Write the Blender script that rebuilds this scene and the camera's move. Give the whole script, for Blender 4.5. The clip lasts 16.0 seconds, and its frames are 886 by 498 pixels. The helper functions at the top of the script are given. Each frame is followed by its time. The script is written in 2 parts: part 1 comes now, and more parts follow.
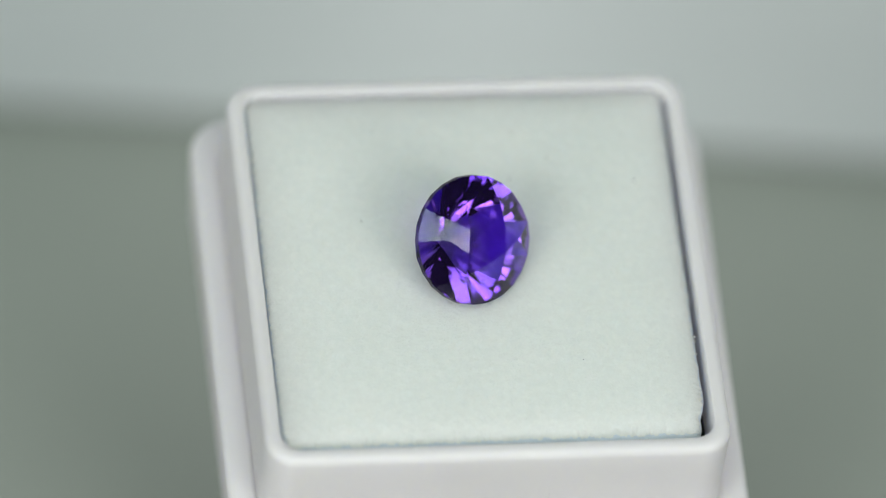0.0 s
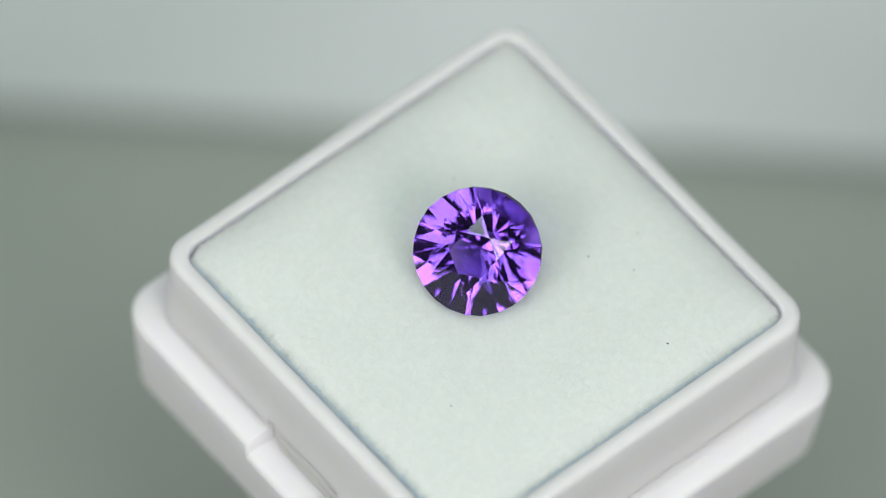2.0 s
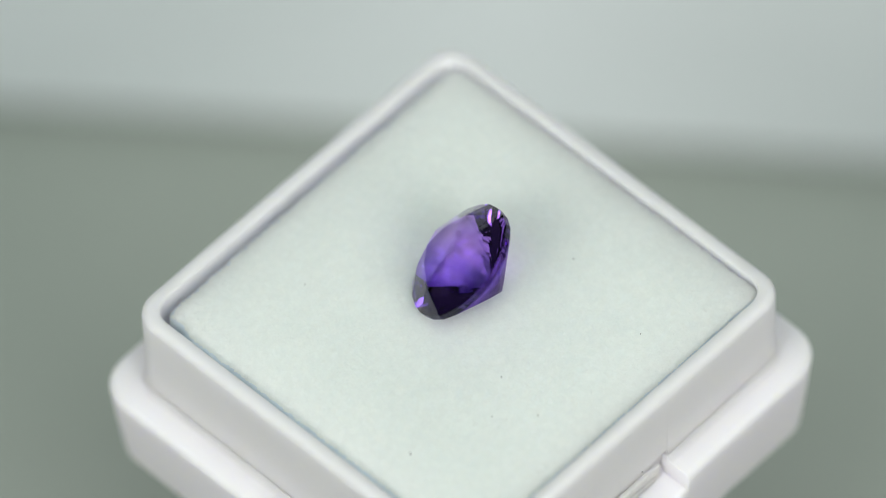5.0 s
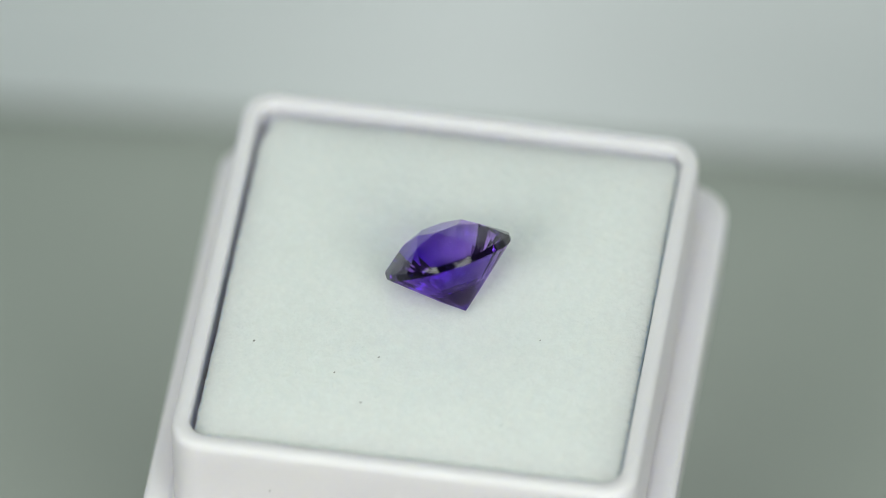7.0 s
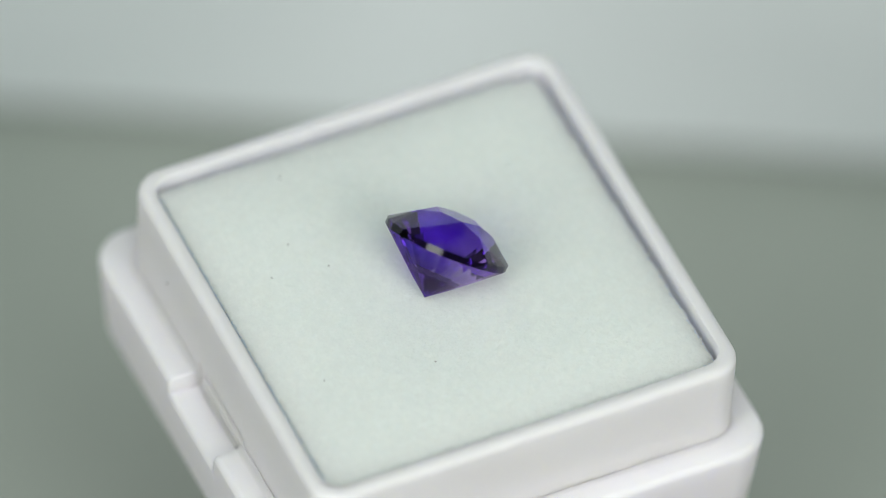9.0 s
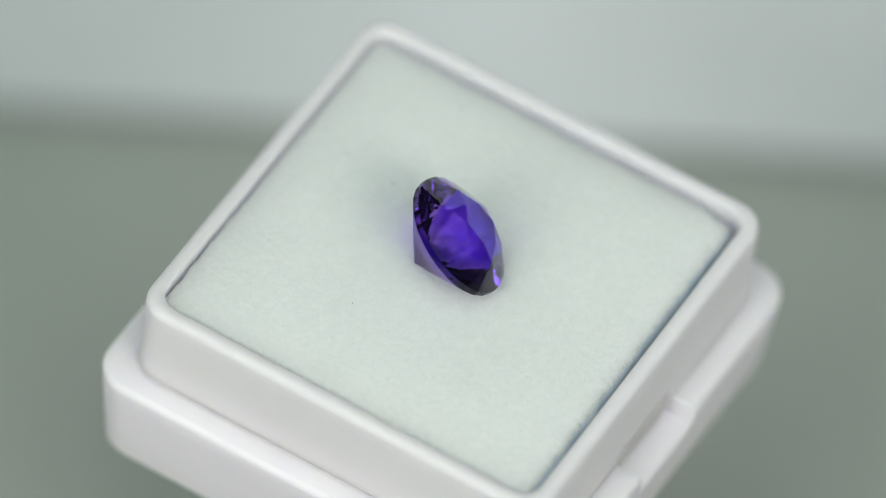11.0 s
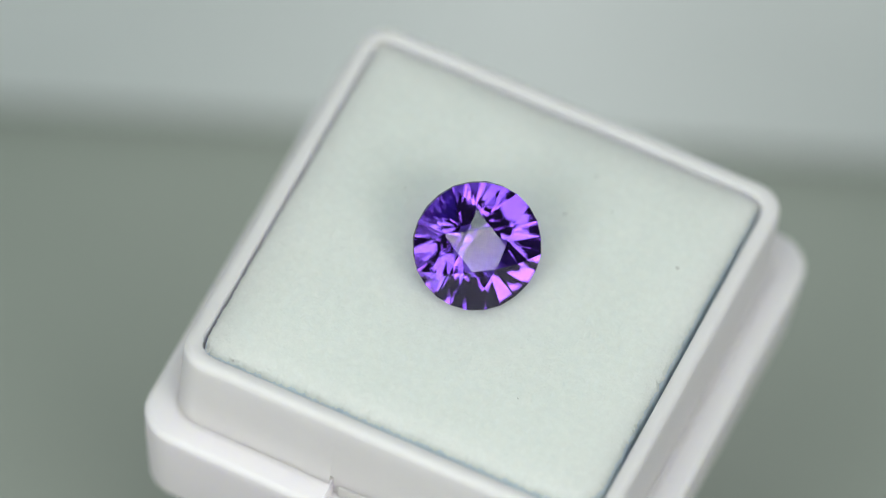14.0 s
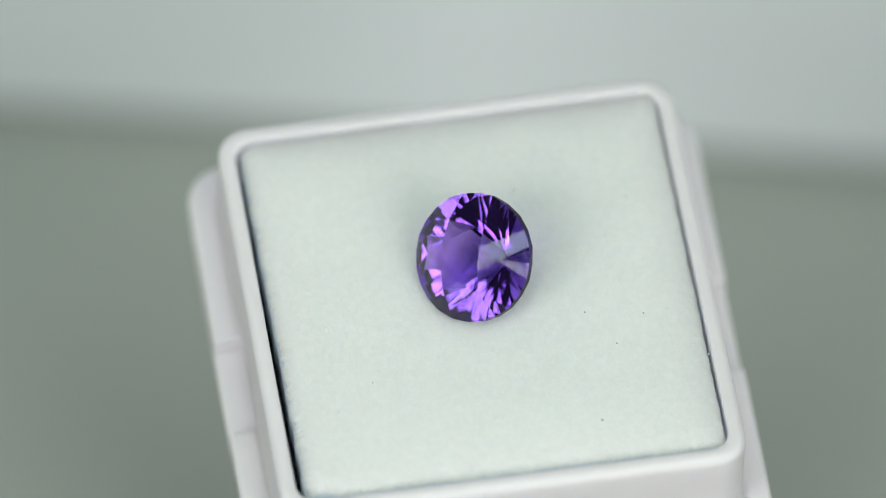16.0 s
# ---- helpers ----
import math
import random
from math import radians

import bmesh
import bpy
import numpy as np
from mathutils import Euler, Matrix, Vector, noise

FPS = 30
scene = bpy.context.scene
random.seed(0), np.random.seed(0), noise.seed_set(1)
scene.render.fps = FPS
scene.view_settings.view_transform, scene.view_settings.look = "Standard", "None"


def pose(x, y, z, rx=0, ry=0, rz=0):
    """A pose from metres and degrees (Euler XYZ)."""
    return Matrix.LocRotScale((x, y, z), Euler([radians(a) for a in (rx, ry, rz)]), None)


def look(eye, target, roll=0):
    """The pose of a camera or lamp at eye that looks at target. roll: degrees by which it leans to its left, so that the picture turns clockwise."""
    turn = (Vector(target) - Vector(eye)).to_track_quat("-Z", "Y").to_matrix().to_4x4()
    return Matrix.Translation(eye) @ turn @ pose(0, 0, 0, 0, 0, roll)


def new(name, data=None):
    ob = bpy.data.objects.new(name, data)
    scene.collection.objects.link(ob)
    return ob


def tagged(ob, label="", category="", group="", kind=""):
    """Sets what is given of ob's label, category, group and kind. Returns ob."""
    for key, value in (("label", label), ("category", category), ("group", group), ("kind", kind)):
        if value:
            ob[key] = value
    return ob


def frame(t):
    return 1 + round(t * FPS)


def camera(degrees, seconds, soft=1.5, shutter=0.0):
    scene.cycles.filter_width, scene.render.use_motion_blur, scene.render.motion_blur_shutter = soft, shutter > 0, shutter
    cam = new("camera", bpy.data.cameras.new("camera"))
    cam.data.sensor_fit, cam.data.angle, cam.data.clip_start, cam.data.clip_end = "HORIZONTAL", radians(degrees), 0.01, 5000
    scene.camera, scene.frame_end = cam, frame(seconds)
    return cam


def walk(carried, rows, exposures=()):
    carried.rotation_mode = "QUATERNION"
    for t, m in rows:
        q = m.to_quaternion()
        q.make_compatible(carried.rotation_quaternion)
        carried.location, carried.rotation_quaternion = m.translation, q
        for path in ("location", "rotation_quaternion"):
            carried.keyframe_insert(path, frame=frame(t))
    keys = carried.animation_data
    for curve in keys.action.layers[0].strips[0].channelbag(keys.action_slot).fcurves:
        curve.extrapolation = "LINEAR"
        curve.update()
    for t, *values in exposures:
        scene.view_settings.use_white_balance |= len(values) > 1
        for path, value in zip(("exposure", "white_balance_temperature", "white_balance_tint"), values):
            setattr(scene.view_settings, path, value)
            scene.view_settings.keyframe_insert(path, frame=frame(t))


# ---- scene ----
from mathutils.bvhtree import BVHTree

MM = 0.001
SECONDS = 16.0
TURN = 12.8955         # seconds for one turn of the turntable
RIM_Z = 62.0          # height of the box's rim over the tabletop, mm
RIM = 14.5             # the box's own height, mm
PEDESTAL = RIM_Z - RIM        # height of the spindle plate under the box, mm

# ---- camera: stands still ----
cam = camera(5.0, SECONDS, soft=0.8)
EYE = (0.0, -0.39509, 0.52587 + RIM_Z * MM)
AIM = (-0.001205, 0.0023245, RIM_Z * MM)
VIEW = look(EYE, AIM, 3.614)
walk(cam, [(0.0, VIEW), (SECONDS, VIEW)], exposures=[(0.0, -0.07), (0.5, -0.07), (1.5, 0.01), (2.4, 0.03), (3.4, 0.02), (4.6, 0.10), (5.8, 0.07), (7.0, 0.06), (9.0, 0.07),
                                              (10.5, 0.03), (12.0, -0.02), (13.0, -0.07), (13.5, -0.07), (14.5, 0.01), (SECONDS, 0.02)])
cam.data.dof.use_dof = True
cam.data.dof.focus_distance = 0.6545
cam.data.dof.aperture_fstop = 12.0

# ---- light: softboxes round the table in a dim studio ----
world = bpy.data.worlds.new("studio")
scene.world = world
world.use_nodes = True
world.node_tree.nodes["Background"].inputs[0].default_value = (0.80, 0.88, 0.86, 1)
world.node_tree.nodes["Background"].inputs[1].default_value = 0.05


def softbox(name, eye, target, wide, tall, watts, colour):
    data = bpy.data.lights.new(name, "AREA")
    data.shape, data.size, data.size_y = "RECTANGLE", wide, tall
    data.energy, data.color = watts, colour
    lamp = new(name, data)
    lamp.matrix_world = look(eye, target)
    return lamp


UP = RIM_Z * MM
softbox("softbox_top", (0.0, -0.34, 0.83 + UP), (0, 0, UP), 0.50, 0.42, 3.15, (0.825, 1.0, 0.94))
softbox("softbox_left", (-0.343, -0.472, 0.42 + UP), (0, 0, UP), 0.34, 0.32, 2.36, (0.975, 0.985, 0.96))
softbox("softbox_right", (0.343, -0.472, 0.42 + UP), (0, 0, UP), 0.34, 0.32, 2.36, (0.985, 0.975, 0.96))


# ---- materials ----
def nodes_of(name):
    m = bpy.data.materials.new(name)
    m.use_nodes = True
    return m, m.node_tree.nodes, m.node_tree.links, m.node_tree.nodes["Principled BSDF"]


def noise_at(n, l, scale, detail=4.0, rough=0.55):
    co = n.new("ShaderNodeTexCoord")
    t = n.new("ShaderNodeTexNoise")
    t.inputs["Scale"].default_value, t.inputs["Detail"].default_value = scale, detail
    t.inputs["Roughness"].default_value = rough
    l.new(co.outputs["Object"], t.inputs["Vector"])
    return t


def ramp(n, l, source, stops):
    r = n.new("ShaderNodeValToRGB")
    while len(r.color_ramp.elements) < len(stops):
        r.color_ramp.elements.new(0.5)
    for e, (at, c) in zip(r.color_ramp.elements, stops):
        e.position, e.color = at, (*c, 1)
    l.new(source, r.inputs["Fac"])
    return r


def bump(n, l, source, bsdf, strength, distance):
    b = n.new("ShaderNodeBump")
    b.inputs["Strength"].default_value, b.inputs["Distance"].default_value = strength, distance
    l.new(source, b.inputs["Height"])
    l.new(b.outputs["Normal"], bsdf.inputs["Normal"])
    return b


def plastic_material():
    m, n, l, p = nodes_of("white_plastic")
    big = noise_at(n, l, 90, 3)
    c = ramp(n, l, big.outputs["Fac"], [(0.3, (0.765, 0.73, 0.765)), (0.7, (0.79, 0.755, 0.79))])
    l.new(c.outputs["Color"], p.inputs["Base Color"])
    fine = noise_at(n, l, 2600, 3)
    g = ramp(n, l, fine.outputs["Fac"], [(0.3, (0.46, 0.46, 0.46)), (0.7, (0.58, 0.58, 0.58))])
    l.new(g.outputs["Color"], p.inputs["Roughness"])
    bump(n, l, fine.outputs["Fac"], p, 0.12, 0.00006)
    p.inputs["Subsurface Weight"].default_value = 0.9
    p.inputs["Subsurface Radius"].default_value = (0.0024, 0.0024, 0.0028)
    p.inputs["Subsurface Scale"].default_value = 1.0
    return m


def foam_material(name, colour):
    m, n, l, p = nodes_of(name)
    big = noise_at(n, l, 160, 4)
    fine = noise_at(n, l, 6500, 3, 0.6)
    c = ramp(n, l, big.outputs["Fac"], [(0.3, tuple(v * 0.98 for v in colour)), (0.7, tuple(v * 1.015 for v in colour))])
    mid = noise_at(n, l, 1900, 6, 0.7)
    both = n.new("ShaderNodeMath")
    both.operation = "MULTIPLY_ADD"
    both.inputs[1].default_value = 0.45
    l.new(fine.outputs["Fac"], both.inputs[0])
    l.new(mid.outputs["Fac"], both.inputs[2])
    d = ramp(n, l, both.outputs["Value"], [(0.56, (0.96, 0.96, 0.963)), (0.72, (0.985, 0.985, 0.985)), (0.88, (1.015, 1.015, 1.015))])
    x = n.new("ShaderNodeMix")
    x.data_type, x.blend_type = "RGBA", "MULTIPLY"
    x.inputs["Factor"].default_value = 1.0
    l.new(c.outputs["Color"], x.inputs["A"])
    l.new(d.outputs["Color"], x.inputs["B"])
    l.new(x.outputs["Result"], p.inputs["Base Color"])
    p.inputs["Roughness"].default_value = 0.92
    p.inputs["Specular IOR Level"].default_value = 0.2
    bump(n, l, both.outputs["Value"], p, 1.0, 0.00015)
    p.inputs["Subsurface Weight"].default_value = 1.0
    p.inputs["Subsurface Radius"].default_value = (0.0040, 0.0042, 0.0044)
    p.inputs["Subsurface Scale"].default_value = 1.0
    return m


STONE_IOR = 1.55


def gem_material(name, passed, returned, pale_passed, pale_returned):
    """Crystal that tints what passes its surface and what it mirrors inside; its colour is zoned, paler towards one side."""
    m, n, l, p = nodes_of(name)
    through_it, mirrored = n.new("ShaderNodeBsdfRefraction"), n.new("ShaderNodeBsdfGlossy")
    co, along, zone, uneven = n.new("ShaderNodeTexCoord"), n.new("ShaderNodeVectorMath"), n.new("ShaderNodeMapRange"), noise_at(n, l, 650, 2)
    along.operation = "DOT_PRODUCT"
    along.inputs[1].default_value = (math.cos(radians(232)), math.sin(radians(232)), 0)
    l.new(co.outputs["Object"], along.inputs[0])
    shift = n.new("ShaderNodeMath")
    shift.operation = "MULTIPLY_ADD"
    shift.inputs[1].default_value = 0.0030
    l.new(uneven.outputs["Fac"], shift.inputs[0])
    l.new(along.outputs["Value"], shift.inputs[2])
    zone.inputs["From Min"].default_value, zone.inputs["From Max"].default_value = 0.0001, 0.0040
    l.new(shift.outputs["Value"], zone.inputs["Value"])
    height, tip_shade = n.new("ShaderNodeSeparateXYZ"), n.new("ShaderNodeMapRange")
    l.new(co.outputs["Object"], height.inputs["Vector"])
    l.new(height.outputs["Z"], tip_shade.inputs["Value"])
    tip_shade.inputs["From Min"].default_value, tip_shade.inputs["From Max"].default_value = -0.0022, -0.0033
    for shader, deep, pale in ((through_it, passed, pale_passed), (mirrored, returned, pale_returned)):
        hue = ramp(n, l, zone.outputs["Result"], [(0.0, deep), (1.0, pale)])
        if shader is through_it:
            # the contact shade under the tip is put into the tint there
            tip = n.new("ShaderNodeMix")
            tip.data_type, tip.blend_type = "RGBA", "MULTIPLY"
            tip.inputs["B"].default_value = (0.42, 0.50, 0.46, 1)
            l.new(tip_shade.outputs["Result"], tip.inputs["Factor"])
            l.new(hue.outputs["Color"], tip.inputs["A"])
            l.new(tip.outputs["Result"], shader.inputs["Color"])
        else:
            l.new(hue.outputs["Color"], shader.inputs["Color"])
    through_it.inputs["Roughness"].default_value = 0.0
    through_it.inputs["IOR"].default_value = STONE_IOR
    mirrored.inputs["Roughness"].default_value = 0.0
    gloss, both = n.new("ShaderNodeFresnel"), n.new("ShaderNodeMixShader")
    gloss.inputs["IOR"].default_value = STONE_IOR
    l.new(gloss.outputs["Fac"], both.inputs["Fac"])
    l.new(through_it.outputs["BSDF"], both.inputs[1])
    l.new(mirrored.outputs["BSDF"], both.inputs[2])
    l.new(both.outputs["Shader"], n["Material Output"].inputs["Surface"])
    n.remove(p)
    return m


def table_material():
    m, n, l, p = nodes_of("grey_green_mat")
    big = noise_at(n, l, 45, 4)
    fine = noise_at(n, l, 900, 4)
    c = ramp(n, l, big.outputs["Fac"], [(0.3, (0.275, 0.297, 0.265)), (0.7, (0.30, 0.322, 0.289))])
    l.new(c.outputs["Color"], p.inputs["Base Color"])
    p.inputs["Roughness"].default_value = 0.6
    bump(n, l, fine.outputs["Fac"], p, 0.2, 0.0001)
    return m


def wall_material():
    m, n, l, p = nodes_of("pale_grey_backdrop")
    big = noise_at(n, l, 14, 3)
    c = ramp(n, l, big.outputs["Fac"], [(0.3, (0.66, 0.70, 0.717)), (0.7, (0.685, 0.72, 0.732))])
    l.new(c.outputs["Color"], p.inputs["Base Color"])
    p.inputs["Roughness"].default_value = 0.7
    return m


def plain_material(name, colour, rough):
    m, n, l, p = nodes_of(name)
    t = noise_at(n, l, 1500, 3)
    c = ramp(n, l, t.outputs["Fac"], [(0.3, tuple(v * 0.8 for v in colour)), (0.7, colour)])
    l.new(c.outputs["Color"], p.inputs["Base Color"])
    p.inputs["Roughness"].default_value = rough
    return m


PLASTIC, FOAM = plastic_material(), foam_material("white_foam", (0.82, 0.862, 0.826))
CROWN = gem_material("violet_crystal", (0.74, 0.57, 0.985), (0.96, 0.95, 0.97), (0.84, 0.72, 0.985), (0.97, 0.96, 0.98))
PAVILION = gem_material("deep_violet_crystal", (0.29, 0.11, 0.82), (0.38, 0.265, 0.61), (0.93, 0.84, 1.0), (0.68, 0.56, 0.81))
GIRDLE = gem_material("ground_violet_crystal", (0.17, 0.12, 0.30), (0.6, 0.6, 0.62), (0.30, 0.22, 0.45), (0.6, 0.6, 0.62))
TABLE, WALL = table_material(), wall_material()
METAL = plain_material("grey_spindle_metal", (0.35, 0.35, 0.36), 0.4)
# cut sides of the same foam: the gap's bluish shade put into colour
FOAM_SIDE_SHADE = foam_material("cut_foam_blue_shade", (0.68, 0.77, 0.85))
BLACK = plain_material("black_foam", (0.012, 0.013, 0.016), 0.95)
DUST = plain_material("dark_dust", (0.16, 0.145, 0.14), 0.9)


# ---- building helpers ----
def mesh_of(name, bm, material, smooth=False):
    bmesh.ops.recalc_face_normals(bm, faces=bm.faces)
    data = bpy.data.meshes.new(name)
    bm.to_mesh(data)
    bm.free()
    data.materials.append(material)
    if smooth:
        data.polygons.foreach_set("use_smooth", [True] * len(data.polygons))
    return data


def part(name, bm, material, parent, label="", smooth=False):
    ob = new(name, mesh_of(name, bm, material, smooth))
    ob.parent = parent
    return tagged(ob, label)


def loft(bm, rings, close_top=True, close_bottom=True):
    """Joins rings of equal count, given as lists of points in mm."""
    rows = [[bm.verts.new([c * MM for c in p]) for p in ring] for ring in rings]
    k = len(rows[0])
    for a, b in zip(rows, rows[1:]):
        for i in range(k):
            bm.faces.new((a[i], a[(i + 1) % k], b[(i + 1) % k], b[i]))
    if close_bottom:
        bm.faces.new(rows[0][::-1])
    if close_top:
        bm.faces.new(rows[-1])
    return bm


def block(bm, x0, x1, y0, y1, z0, z1, bevel):
    made = bmesh.ops.create_cube(bm, size=1.0)["verts"]
    for v in made:
        v.co = Vector(((x0 if v.co.x < 0 else x1) * MM, (y0 if v.co.y < 0 else y1) * MM, (z0 if v.co.z < 0 else z1) * MM))
    edges = {e for v in made for e in v.link_edges}
    bmesh.ops.bevel(bm, geom=list(edges), offset=bevel * MM, segments=3, profile=0.5, affect="EDGES")


STEPS = (-3.56, -3.5, -3.44, 3.44, 3.5, 3.56)


def ring(half, r, z, dent=0.0, corner=6, notch=0.0):
    """A rounded square, counter-clockwise; dent lowers and notch sets back the middle stretch of the two latch sides."""
    pts = []
    for k in range(4):
        a0 = k * math.pi / 2
        cx, cy = (half - r) * (1 if k in (0, 3) else -1), (half - r) * (1 if k in (0, 1) else -1)
        for i in range(corner + 1):
            a = a0 + i / corner * math.pi / 2
            pts.append((cx + r * math.cos(a), cy + r * math.sin(a), z))
        if k in (0, 2):
            sign = 1 if k == 0 else -1
            for s in STEPS[::-1]:
                low = 1.0 if abs(s) < 3.47 else 0.5 if abs(s) < 3.53 else 0.0
                pts.append((s * sign, (half - notch * low) * sign, z - dent * low))
        else:
            sign = 1 if k == 1 else -1
            for s in STEPS[::-1]:
                pts.append((-half * sign, s * sign, z))
    return pts


def fillet(half, r, z, out, size, count=4, start=0.0, dent=0.0):
    """Rings round a convex top edge: from the side face up onto the top."""
    rows = []
    for i in range(count + 1):
        a = i / count * math.pi / 2
        inset = size * (1 - math.cos(a)) * out
        rows.append(ring(half - inset, max(0.05, r - inset), z - size + size * math.sin(a), dent))
    return rows


# ---- the setting ----
BULL = 3.0             # radius of the backdrop board's lower edge, mm
EDGE = 58.3            # where tabletop and backdrop meet, mm behind the turning axis


def make_setting():
    bm = bmesh.new()
    n = 40
    grid = [[bm.verts.new((-0.7 + 1.4 * i / n, -0.9 + (0.9 + (EDGE + 4) * MM) * j / n, 0)) for i in range(n + 1)] for j in range(n + 1)]
    for j in range(n):
        for i in range(n):
            bm.faces.new((grid[j][i], grid[j][i + 1], grid[j + 1][i + 1], grid[j + 1][i]))
    low = bmesh.ops.extrude_face_region(bm, geom=list(bm.faces))
    for v in low["geom"]:
        if isinstance(v, bmesh.types.BMVert):
            v.co.z -= 0.02
    floor = new("tabletop", mesh_of("tabletop", bm, TABLE))
    tagged(floor, "matt grey-green tabletop under the display box", "tabletop", kind="structure")
    bm = bmesh.new()
    # the board's lower edge is rounded under
    prof = [(EDGE + BULL * (1 - math.sin(a)), BULL * (1 - math.cos(a)) + 0.05) for a in (radians(9 * i) for i in range(11))] + [(EDGE + 0.5, 20.0), (EDGE + 1, 86.0)]
    front = [[bm.verts.new((x * MM, y * MM, z * MM)) for x in (-700, -350, -120, 0, 120, 350, 700)] for y, z in prof]
    for a, b in zip(front, front[1:]):
        for i in range(6):
            bm.faces.new((a[i], a[i + 1], b[i + 1], b[i]))
    back = bmesh.ops.extrude_face_region(bm, geom=list(bm.faces))
    for v in back["geom"]:
        if isinstance(v, bmesh.types.BMVert):
            v.co.y += 0.012
    wall = new("backdrop", mesh_of("backdrop", bm, WALL))
    tagged(wall, "pale blue-grey plain backdrop panel behind the tabletop", "backdrop", kind="structure")


# ---- things that turn ----
YAW = 9.17             # the box's turn at the start, degrees
BOX_AT = (1.188, 1.392)  # the middle of its rim at the start, mm from the axis
LEAN_X, LEAN_Y = 1.767, 3.166      # the box stands a little askew on the plate, degrees
LEDGE = RIM - 7.2
HALF, WALL_T, BASE_HALF = 15.12, 1.06, 17.05
TRAY_OFF = (-0.12, -0.08)   # the tray sits a little off the base's middle, mm


def make_box():
    box = new("gem_box")
    tagged(box, "white glossy plastic square gem display box, open, with stepped base", "display box")
    bm = bmesh.new()
    rows = [ring(BASE_HALF - 1.2, 2.0, 0.0), ring(BASE_HALF - 0.85, 2.3, 0.12), ring(BASE_HALF - 0.6, 2.4, 0.5),
            ring(BASE_HALF - 0.2, 2.65, LEDGE - 3.0), ring(BASE_HALF - 0.05, 2.7, LEDGE - 0.9, 1.3)]
    rows += fillet(BASE_HALF, 2.7, LEDGE, 1, 0.45, 4, dent=1.3)
    # the ledge runs flat to a tight inner corner at the tray's foot
    for out, up in ((0.42, 0.0), (0.3, 0.02), (0.18, 0.09), (0.07, 0.22), (0.0, 0.4)):
        rows.append(ring(HALF + out, 2.0 + out, LEDGE + up, 1.3, notch=0.45))
    rows.append(ring(HALF - 0.6, 1.8, LEDGE + 0.4, 1.3))
    # the ledge falls a little towards one side
    rows = [[(x, y, z - 0.027 * (x * z / LEDGE + max(0.0, x) * (1 - z / LEDGE))) for x, y, z in row] for row in rows]
    part("base", loft(bm, rows), PLASTIC, box, smooth=True)
    bm = bmesh.new()
    rows = [ring(HALF + 0.03, 2.0, LEDGE - 1.6, notch=0.42), ring(HALF + 0.02, 2.0, LEDGE + 0.2, notch=0.42), ring(HALF, 2.0, LEDGE + 0.95, notch=0.42),
            ring(HALF, 2.0, LEDGE + 1.2, notch=0.1), ring(HALF, 2.0, LEDGE + 1.25), ring(HALF, 2.0, RIM - 1.0)]
    rows += fillet(HALF, 2.0, RIM, 1, 0.55, 5)
    inner = HALF - WALL_T
    rows += [ring(inner + 0.16, 1.5, RIM), ring(inner + 0.05, 1.4, RIM - 0.05), ring(inner, 1.35, RIM - 0.16),
             ring(inner - 0.01, 1.3, RIM - 1.0), ring(inner + 0.02, 1.25, RIM - 2.2), ring(inner + 0.03, 1.2, LEDGE + 1.3), ring(inner - 0.6, 1.1, LEDGE + 1.0)]
    rows = [[(x + TRAY_OFF[0], y + TRAY_OFF[1], z) for x, y, z in row] for row in rows]
    part("tray", loft(bm, rows), PLASTIC, box, smooth=True)
    for sign in (1, -1):
        bm = bmesh.new()
        block(bm, -3.2, 3.2, *sorted(((HALF - 0.8) * sign, (HALF - 0.22) * sign)), LEDGE - 1.6, LEDGE - 0.1, 0.2)
        rib = part("latch_rib", bm, PLASTIC, box, smooth=True)
        bm = bmesh.new()
        block(bm, -2.6, 2.6, *sorted(((HALF - 0.4) * sign, (HALF - 0.1) * sign)), LEDGE - 1.6, LEDGE - 0.9, 0.13)
        part("catch", bm, PLASTIC, rib, smooth=True)
    for ob in box.children_recursive:
        ob.data.set_sharp_from_angle(angle=radians(38))
        mod = ob.modifiers.new("normals", "WEIGHTED_NORMAL")
        mod.keep_sharp = True
    for x, y, z in ((-6.87, -HALF, RIM - 3.85), (9.52, -HALF, RIM - 3.75), (8.34, HALF, RIM - 3.62), (-1.6, HALF - 0.4, LEDGE + 0.5), (-HALF, -0.79, RIM - 5.1), (-HALF, 5.2, RIM - 4.3)):
        bm = bmesh.new()
        bmesh.ops.create_icosphere(bm, subdivisions=1, radius=0.055 * MM, matrix=Matrix.Translation((x * MM, y * MM, z * MM)))
        part("dust_speck", bm, DUST, box, "tiny dark dust speck")
    return box


GEM_R = 4.2
# the stone rests on its pavilion, face turned to GEM_AZ
GEM_AZ, GEM_LEAN, GEM_ROLL = -44.7, 46.7, 30.0
GEM_AT = (0.65, 0.807, RIM_Z + 3.2)

FOAM_TOP = RIM - 0.28 - (LEDGE + 0.95)
FOAM_RISE = 0.61       # the pad swells towards its middle, mm


def start_poses():
    """Where box, pad and stone stand at the start."""
    box_m = pose(BOX_AT[0] * MM, BOX_AT[1] * MM, RIM_Z * MM, 0, 0, YAW) @ pose(0, 0, 0, LEAN_X, LEAN_Y, 0) @ pose(0, 0, -RIM * MM)
    foam_m = box_m @ pose(-0.3 * MM, 0.15 * MM, (LEDGE + 0.95) * MM)
    stone_m = pose(*[c * MM for c in GEM_AT], 0, 0, GEM_AZ) @ pose(0, 0, 0, 0, GEM_LEAN, 0) @ pose(0, 0, 0, 0, 0, GEM_ROLL)
    return box_m, foam_m, stone_m


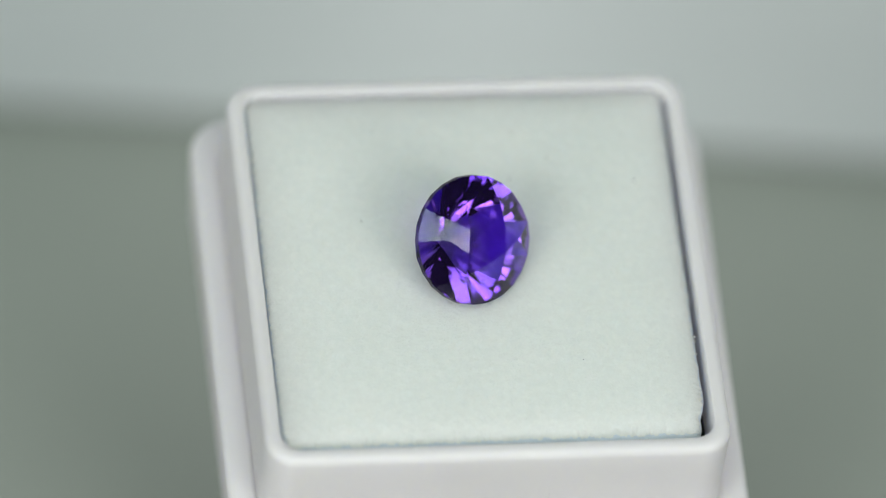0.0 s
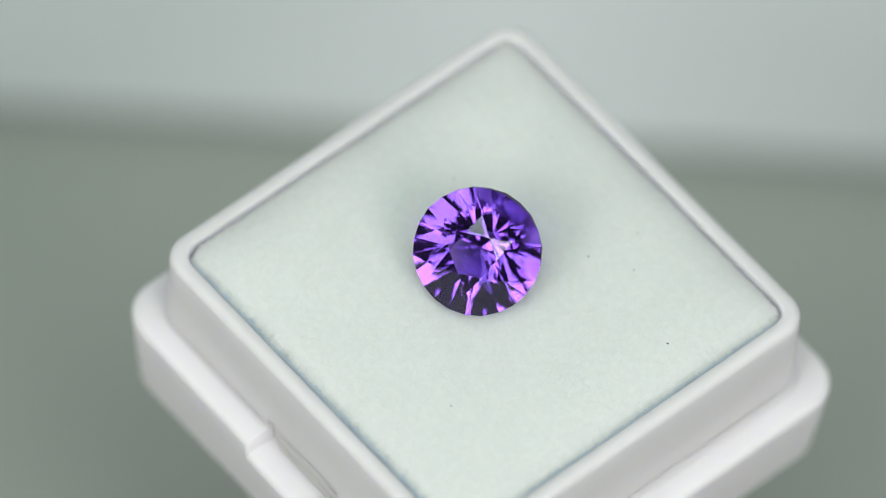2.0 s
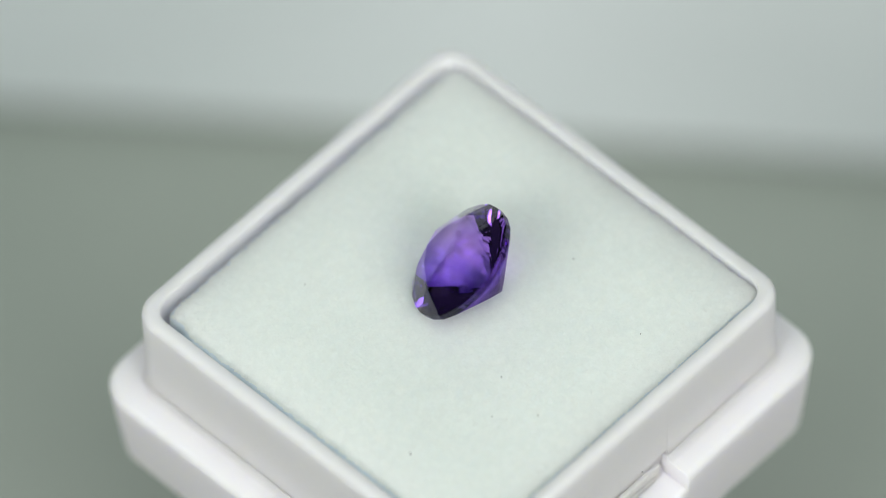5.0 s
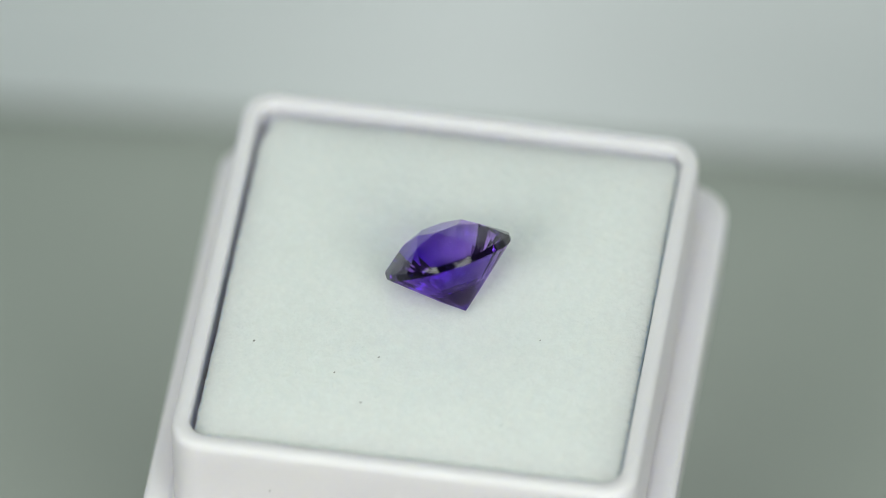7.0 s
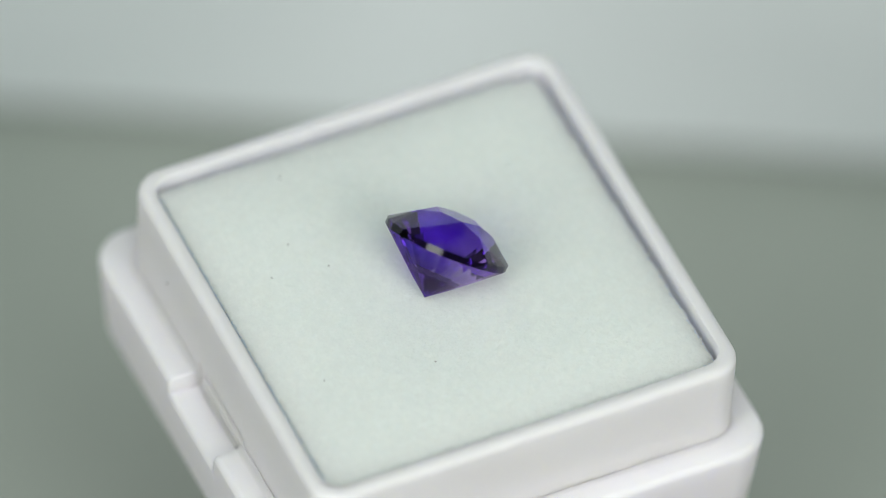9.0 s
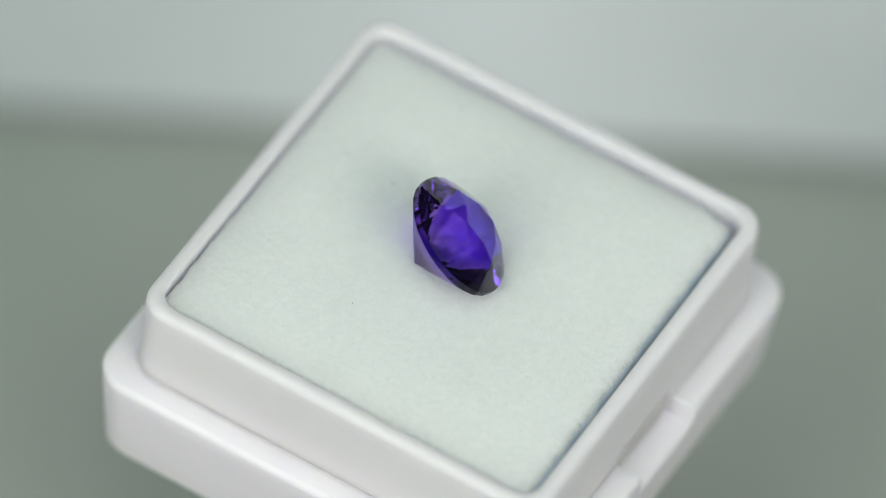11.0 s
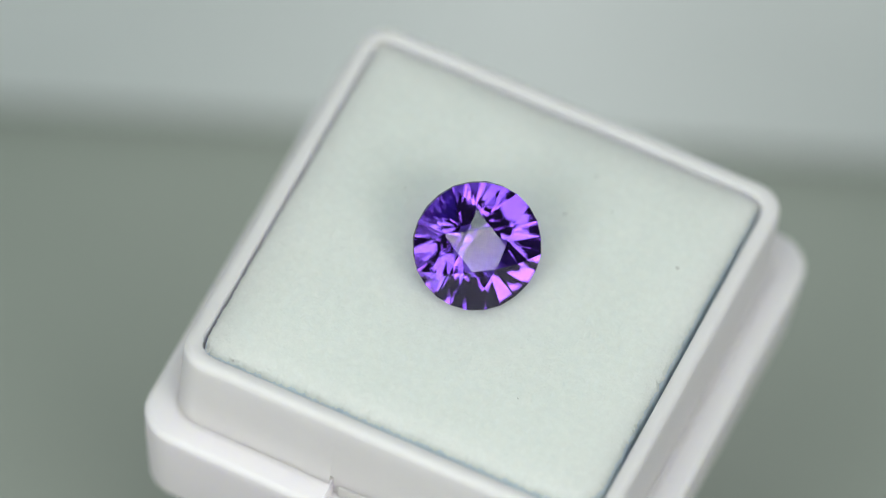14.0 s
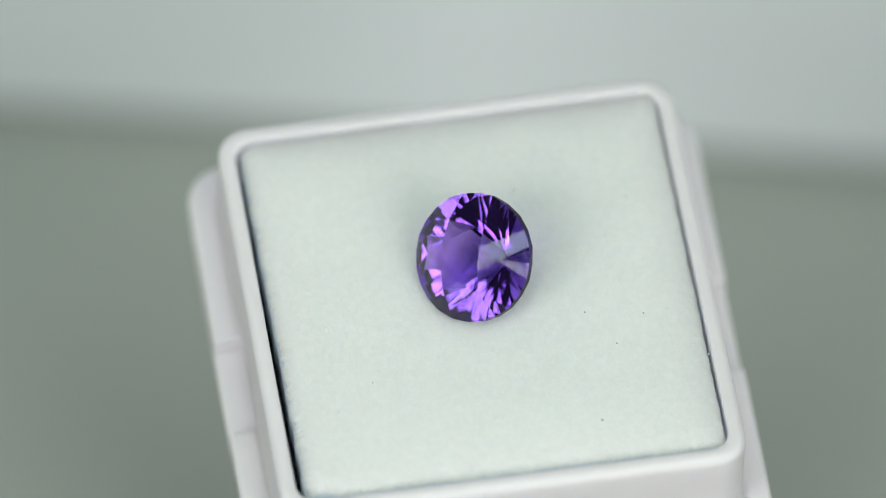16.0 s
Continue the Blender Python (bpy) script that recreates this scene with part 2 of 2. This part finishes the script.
def make_foam(hull):
    """A soft square pad with torn edges; its underside is at z = 0."""
    n = 340
    hx, hy = 13.7, 13.65
    box_m, foam_m, stone_m = start_poses()
    rel = foam_m.inverted() @ stone_m
    press = BVHTree.FromPolygons([(rel @ v) / MM for v in hull[0]], hull[1])
    bm = bmesh.new()
    rng = random.Random(3)

    def rag(u, side):
        v = noise.fractal(Vector((u * 1.2, side * 9.1, 2.2)), 1.0, 2.0, 3)
        w = noise.noise(Vector((u * 4.3, side * 3.3, 7.7))) + 0.8 * noise.noise(Vector((u * 8.0, side * 5.1, 1.7)))
        return 0.06 * v + (0.22 if side == 4 else 0.14 if side == 1 else 0.10) * max(-0.35, w)

    rows = []
    for j in range(n + 1):
        row = []
        for i in range(n + 1):
            u, v = -1 + 2 * i / n, -1 + 2 * j / n
            # crowd the lines near the edges
            u, v = math.sin(u * math.pi / 2) * 0.35 + u * 0.65, math.sin(v * math.pi / 2) * 0.35 + v * 0.65
            x, y = u * hx, v * hy
            x += max(0.0, abs(u) - 0.93) / 0.07 * rag(y, 1 if u > 0 else 2)
            y += max(0.0, abs(v) - 0.93) / 0.07 * rag(x, 3 if v > 0 else 4)
            # the cut is not quite square to the tray
            y += max(0.0, -v) * (-0.10 + 0.09 * (u + 1)) - max(0.0, v) * 0.06
            x += max(0.0, u) * 0.02
            # torn corner
            c = max(0.0, 0.9 - math.hypot(x + hx, y + hy)) / 0.9
            x, y = x + 0.25 * c, y + 0.15 * c
            c = min(1.0, max(0.0, 1.5 - math.hypot(x - hx, (y + hy) * 0.7)) * 1.6)
            x, y = x - 0.34 * c, y + 0.05 * c
            edge = min(hx - abs(u * hx), hy - abs(v * hy))
            z = FOAM_TOP + FOAM_RISE * (1 - u ** 6) * (1 - v ** 6) - 0.16 * max(0.0, 1 - edge / 0.3) ** 2
            # two sides sag towards the tray
            z -= 0.30 * max(0.0, 1 - (1 - u) * hx / 1.1) ** 2 + 0.30 * max(0.0, 1 - (1 + v) * hy / 1.1) ** 2
            z += 0.035 * noise.fractal(Vector((x * 0.35, y * 0.35, 0)), 1.0, 2.0, 3) + 0.045 * noise.noise(Vector((x * 2.6, y * 2.6, 3)))
            # the stone presses a shallow dent
            if math.hypot(x, y) < 7.0:
                hit = press.ray_cast(Vector((x, y, -5.0)), Vector((0, 0, 1)))[0]
                if hit is not None:
                    z = min(z, hit.z - 0.015)
            row.append(bm.verts.new((x * MM, y * MM, z * MM)))
        rows.append(row)
    for j in range(n):
        for i in range(n):
            bm.faces.new((rows[j][i], rows[j][i + 1], rows[j + 1][i + 1], rows[j + 1][i]))
    rim = [rows[0][i] for i in range(n)] + [rows[j][n] for j in range(n)] + [rows[n][i] for i in range(n, 0, -1)] + [rows[j][0] for j in range(n, 0, -1)]
    # below the ragged fringe the cut runs smoother
    edge_at = [(v.co.x, v.co.y) for v in rim]
    around = range(-5, 6)
    outline = [tuple(sum(edge_at[(i + k) % len(rim)][c] for k in around) / len(around) for c in (0, 1)) for i in range(len(rim))]

    def swell(x, y):
        """The cut sides slant outwards below the top edge."""
        sx = (0.10 if x > 0 else -0.06) if abs(x) > (hx - 0.6) * MM else 0.0
        sy = (0.06 if y > 0 else -0.12) if abs(y) > (hy - 0.6) * MM else 0.0
        return sx * MM, sy * MM

    def skirt(mesh, top, heights):
        last = top
        for z, w in heights:
            nxt = [mesh.verts.new((x * w + swell(x, y)[0], y * w + swell(x, y)[1], z * MM)) for x, y in outline]
            for i in range(len(last)):
                k = (i + 1) % len(last)
                mesh.faces.new((last[i], last[k], nxt[k], nxt[i]))
            last = nxt
        mesh.faces.new(last)
    split = FOAM_TOP - 3.5
    top_faces = len(bm.faces)
    skirt(bm, rim, ((FOAM_TOP - 0.5, 1.0), (FOAM_TOP - 1.6, 1.0), (split, 0.998)))
    dark = bmesh.new()
    # the black layer fills the tray from wall to wall
    loft(dark, [[(x + 0.3, y - 0.15, z) for x, y, z in ring(half, 1.3, h)]
                for half, h in ((13.9, 0.0), (14.0, split * 0.5), (14.02, split - 0.15), (13.98, split - 0.01))])
    data = mesh_of("foam_pad", bm, FOAM, True)
    data.materials.append(FOAM_SIDE_SHADE)
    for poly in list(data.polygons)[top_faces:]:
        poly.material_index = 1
    foam = new("foam_pad", data)
    tagged(foam, "white fine-grained foam pad lying in the box", "foam pad")
    part("backing", dark, BLACK, foam, "black foam backing layer")
    for x, y, s in ((11.16, 5.93, 0.075), (5.58, 7.85, 0.05), (2.94, 6.19, 0.06), (3.5, 9.95, 0.05), (-7.1, 3.2, 0.045), (6.2, -8.22, 0.04), (-5.69, 10.41, 0.045)):
        bm = bmesh.new()
        bmesh.ops.create_icosphere(bm, subdivisions=1, radius=s * MM, matrix=Matrix.Translation((x * MM, y * MM, (FOAM_TOP + FOAM_RISE * (1 - (x / hx) ** 6) * (1 - (y / hy) ** 6) + 0.01) * MM)))
        for v in bm.verts:
            v.co.x += (v.co.y - y * MM) * 0.6
        part("dust_speck", bm, DUST, foam, "tiny dark dust speck")
    # loose crumbs clinging to the cut edges
    for side, count in (("right", 9), ("back", 8), ("front", 7)):
        for i in range(count):
            u = rng.uniform(-12.5, 12.5)
            x, y = {"right": (hx + 0.05, u), "back": (u, hy + 0.03), "front": (u, -hy - 0.05)}[side]
            bm = bmesh.new()
            bmesh.ops.create_icosphere(bm, subdivisions=2, radius=rng.uniform(0.05, 0.11) * MM)
            for v in bm.verts:
                v.co *= 1 + 0.5 * noise.noise(v.co * 14000 + Vector((u, i, 0)))
                v.co += Vector((x * MM, y * MM, (FOAM_TOP - rng.uniform(0.16, 0.20)) * MM))
            part("crumb", bm, FOAM, foam, "small torn foam crumb", True)
    return foam


def make_gem():
    """A round modified brilliant: six-sided small table, star, main and break facets; axis along z, girdle at z = 0."""
    pts = []
    R = GEM_R

    def add(r, z, deg):
        pts.append((r * R * math.cos(radians(deg)), r * R * math.sin(radians(deg)), z * R))
    rng = random.Random(11)

    def off(v):
        return rng.uniform(-v, v)
    for k in range(6):
        add(0.372 + off(0.006), 0.46, 60 * k)                             # table
        add(0.622 + off(0.008), 0.342 + off(0.003), 60 * k + 30 + off(0.8))   # star tips
    for k in range(24):
        add(1.0 + off(0.006), 0.052 + off(0.004), 15 * k)                              # girdle, upper line
        add(1.0 + off(0.006), -0.055 + off(0.004), 15 * k)                             # girdle, lower line
    for k in range(12):
        add(0.30 + off(0.012), -0.668 + off(0.004), 30 * k + 15 + off(1.0))   # tips of the lower breaks
    add(0.0, -0.905, 0)                                                   # culet
    bm = bmesh.new()
    for p in pts:
        bm.verts.new([c * MM for c in p])
    made = bmesh.ops.convex_hull(bm, input=list(bm.verts))
    bmesh.ops.dissolve_limit(bm, angle_limit=radians(0.4), verts=list(bm.verts), edges=list(bm.edges))
    bmesh.ops.recalc_face_normals(bm, faces=bm.faces)
    bm.verts.index_update()
    hull = ([v.co.copy() for v in bm.verts], [[v.index for v in f.verts] for f in bm.faces])
    gem = new("gemstone")
    tagged(gem, "round faceted violet purple gemstone lying tilted on foam", "gemstone")
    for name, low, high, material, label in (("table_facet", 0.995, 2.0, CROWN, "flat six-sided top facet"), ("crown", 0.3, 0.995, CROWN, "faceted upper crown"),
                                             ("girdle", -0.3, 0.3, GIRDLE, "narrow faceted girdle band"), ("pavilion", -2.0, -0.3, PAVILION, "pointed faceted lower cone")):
        piece = bm.copy()
        piece.normal_update()
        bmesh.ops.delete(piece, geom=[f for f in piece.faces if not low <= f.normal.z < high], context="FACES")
        data = bpy.data.meshes.new(name)
        piece.to_mesh(data)
        piece.free()
        data.materials.append(material)
        ob = new(name, data)
        ob.parent = gem
        tagged(ob, label)
    bm.free()
    return gem, hull


def make_pedestal():
    bm = bmesh.new()
    k = 64
    rows = []
    for r, z in ((11.0, 0.0), (11.0, 0.8), (9.0, 1.0), (9.0, PEDESTAL - 1.8), (12.6, PEDESTAL - 1.6), (13.0, PEDESTAL - 1.4), (13.0, PEDESTAL - 0.2), (12.8, PEDESTAL)):
        rows.append([(r * math.cos(2 * math.pi * i / k), r * math.sin(2 * math.pi * i / k), z) for i in range(k)])
    # the upper plate leans with the box on it
    lean = pose(0, 0, 0, 0, 0, YAW) @ pose(0, 0, 0, LEAN_X, LEAN_Y, 0)
    way = lean @ Vector((0, 0, 1))
    foot = Vector((BOX_AT[0], BOX_AT[1], RIM_Z)) - way * RIM
    for row in rows[-4:]:
        for i, (x, y, z) in enumerate(row):
            flat = foot.z - ((x - foot.x) * way.x + (y - foot.y) * way.y) / way.z
            row[i] = (x, y, flat - (PEDESTAL - z) - 0.02)
    ob = new("turntable", mesh_of("turntable", loft(bm, rows), METAL))
    return tagged(ob, "small grey round turntable plate under the box", "turntable")


make_setting()
turntable = make_pedestal()
gem_box = make_box()
gemstone, stone_hull = make_gem()
foam_pad = make_foam(stone_hull)

def motions():
    box_m, foam_m, stone = start_poses()
    times = [i * 0.25 for i in range(int(SECONDS * 4) + 1)]
    for ob, m in ((turntable, Matrix.Identity(4)), (gem_box, box_m), (foam_pad, foam_m), (gemstone, stone)):
        walk(ob, [(t, pose(0, 0, 0, 0, 0, -360.0 * t / TURN) @ m) for t in times])


motions()
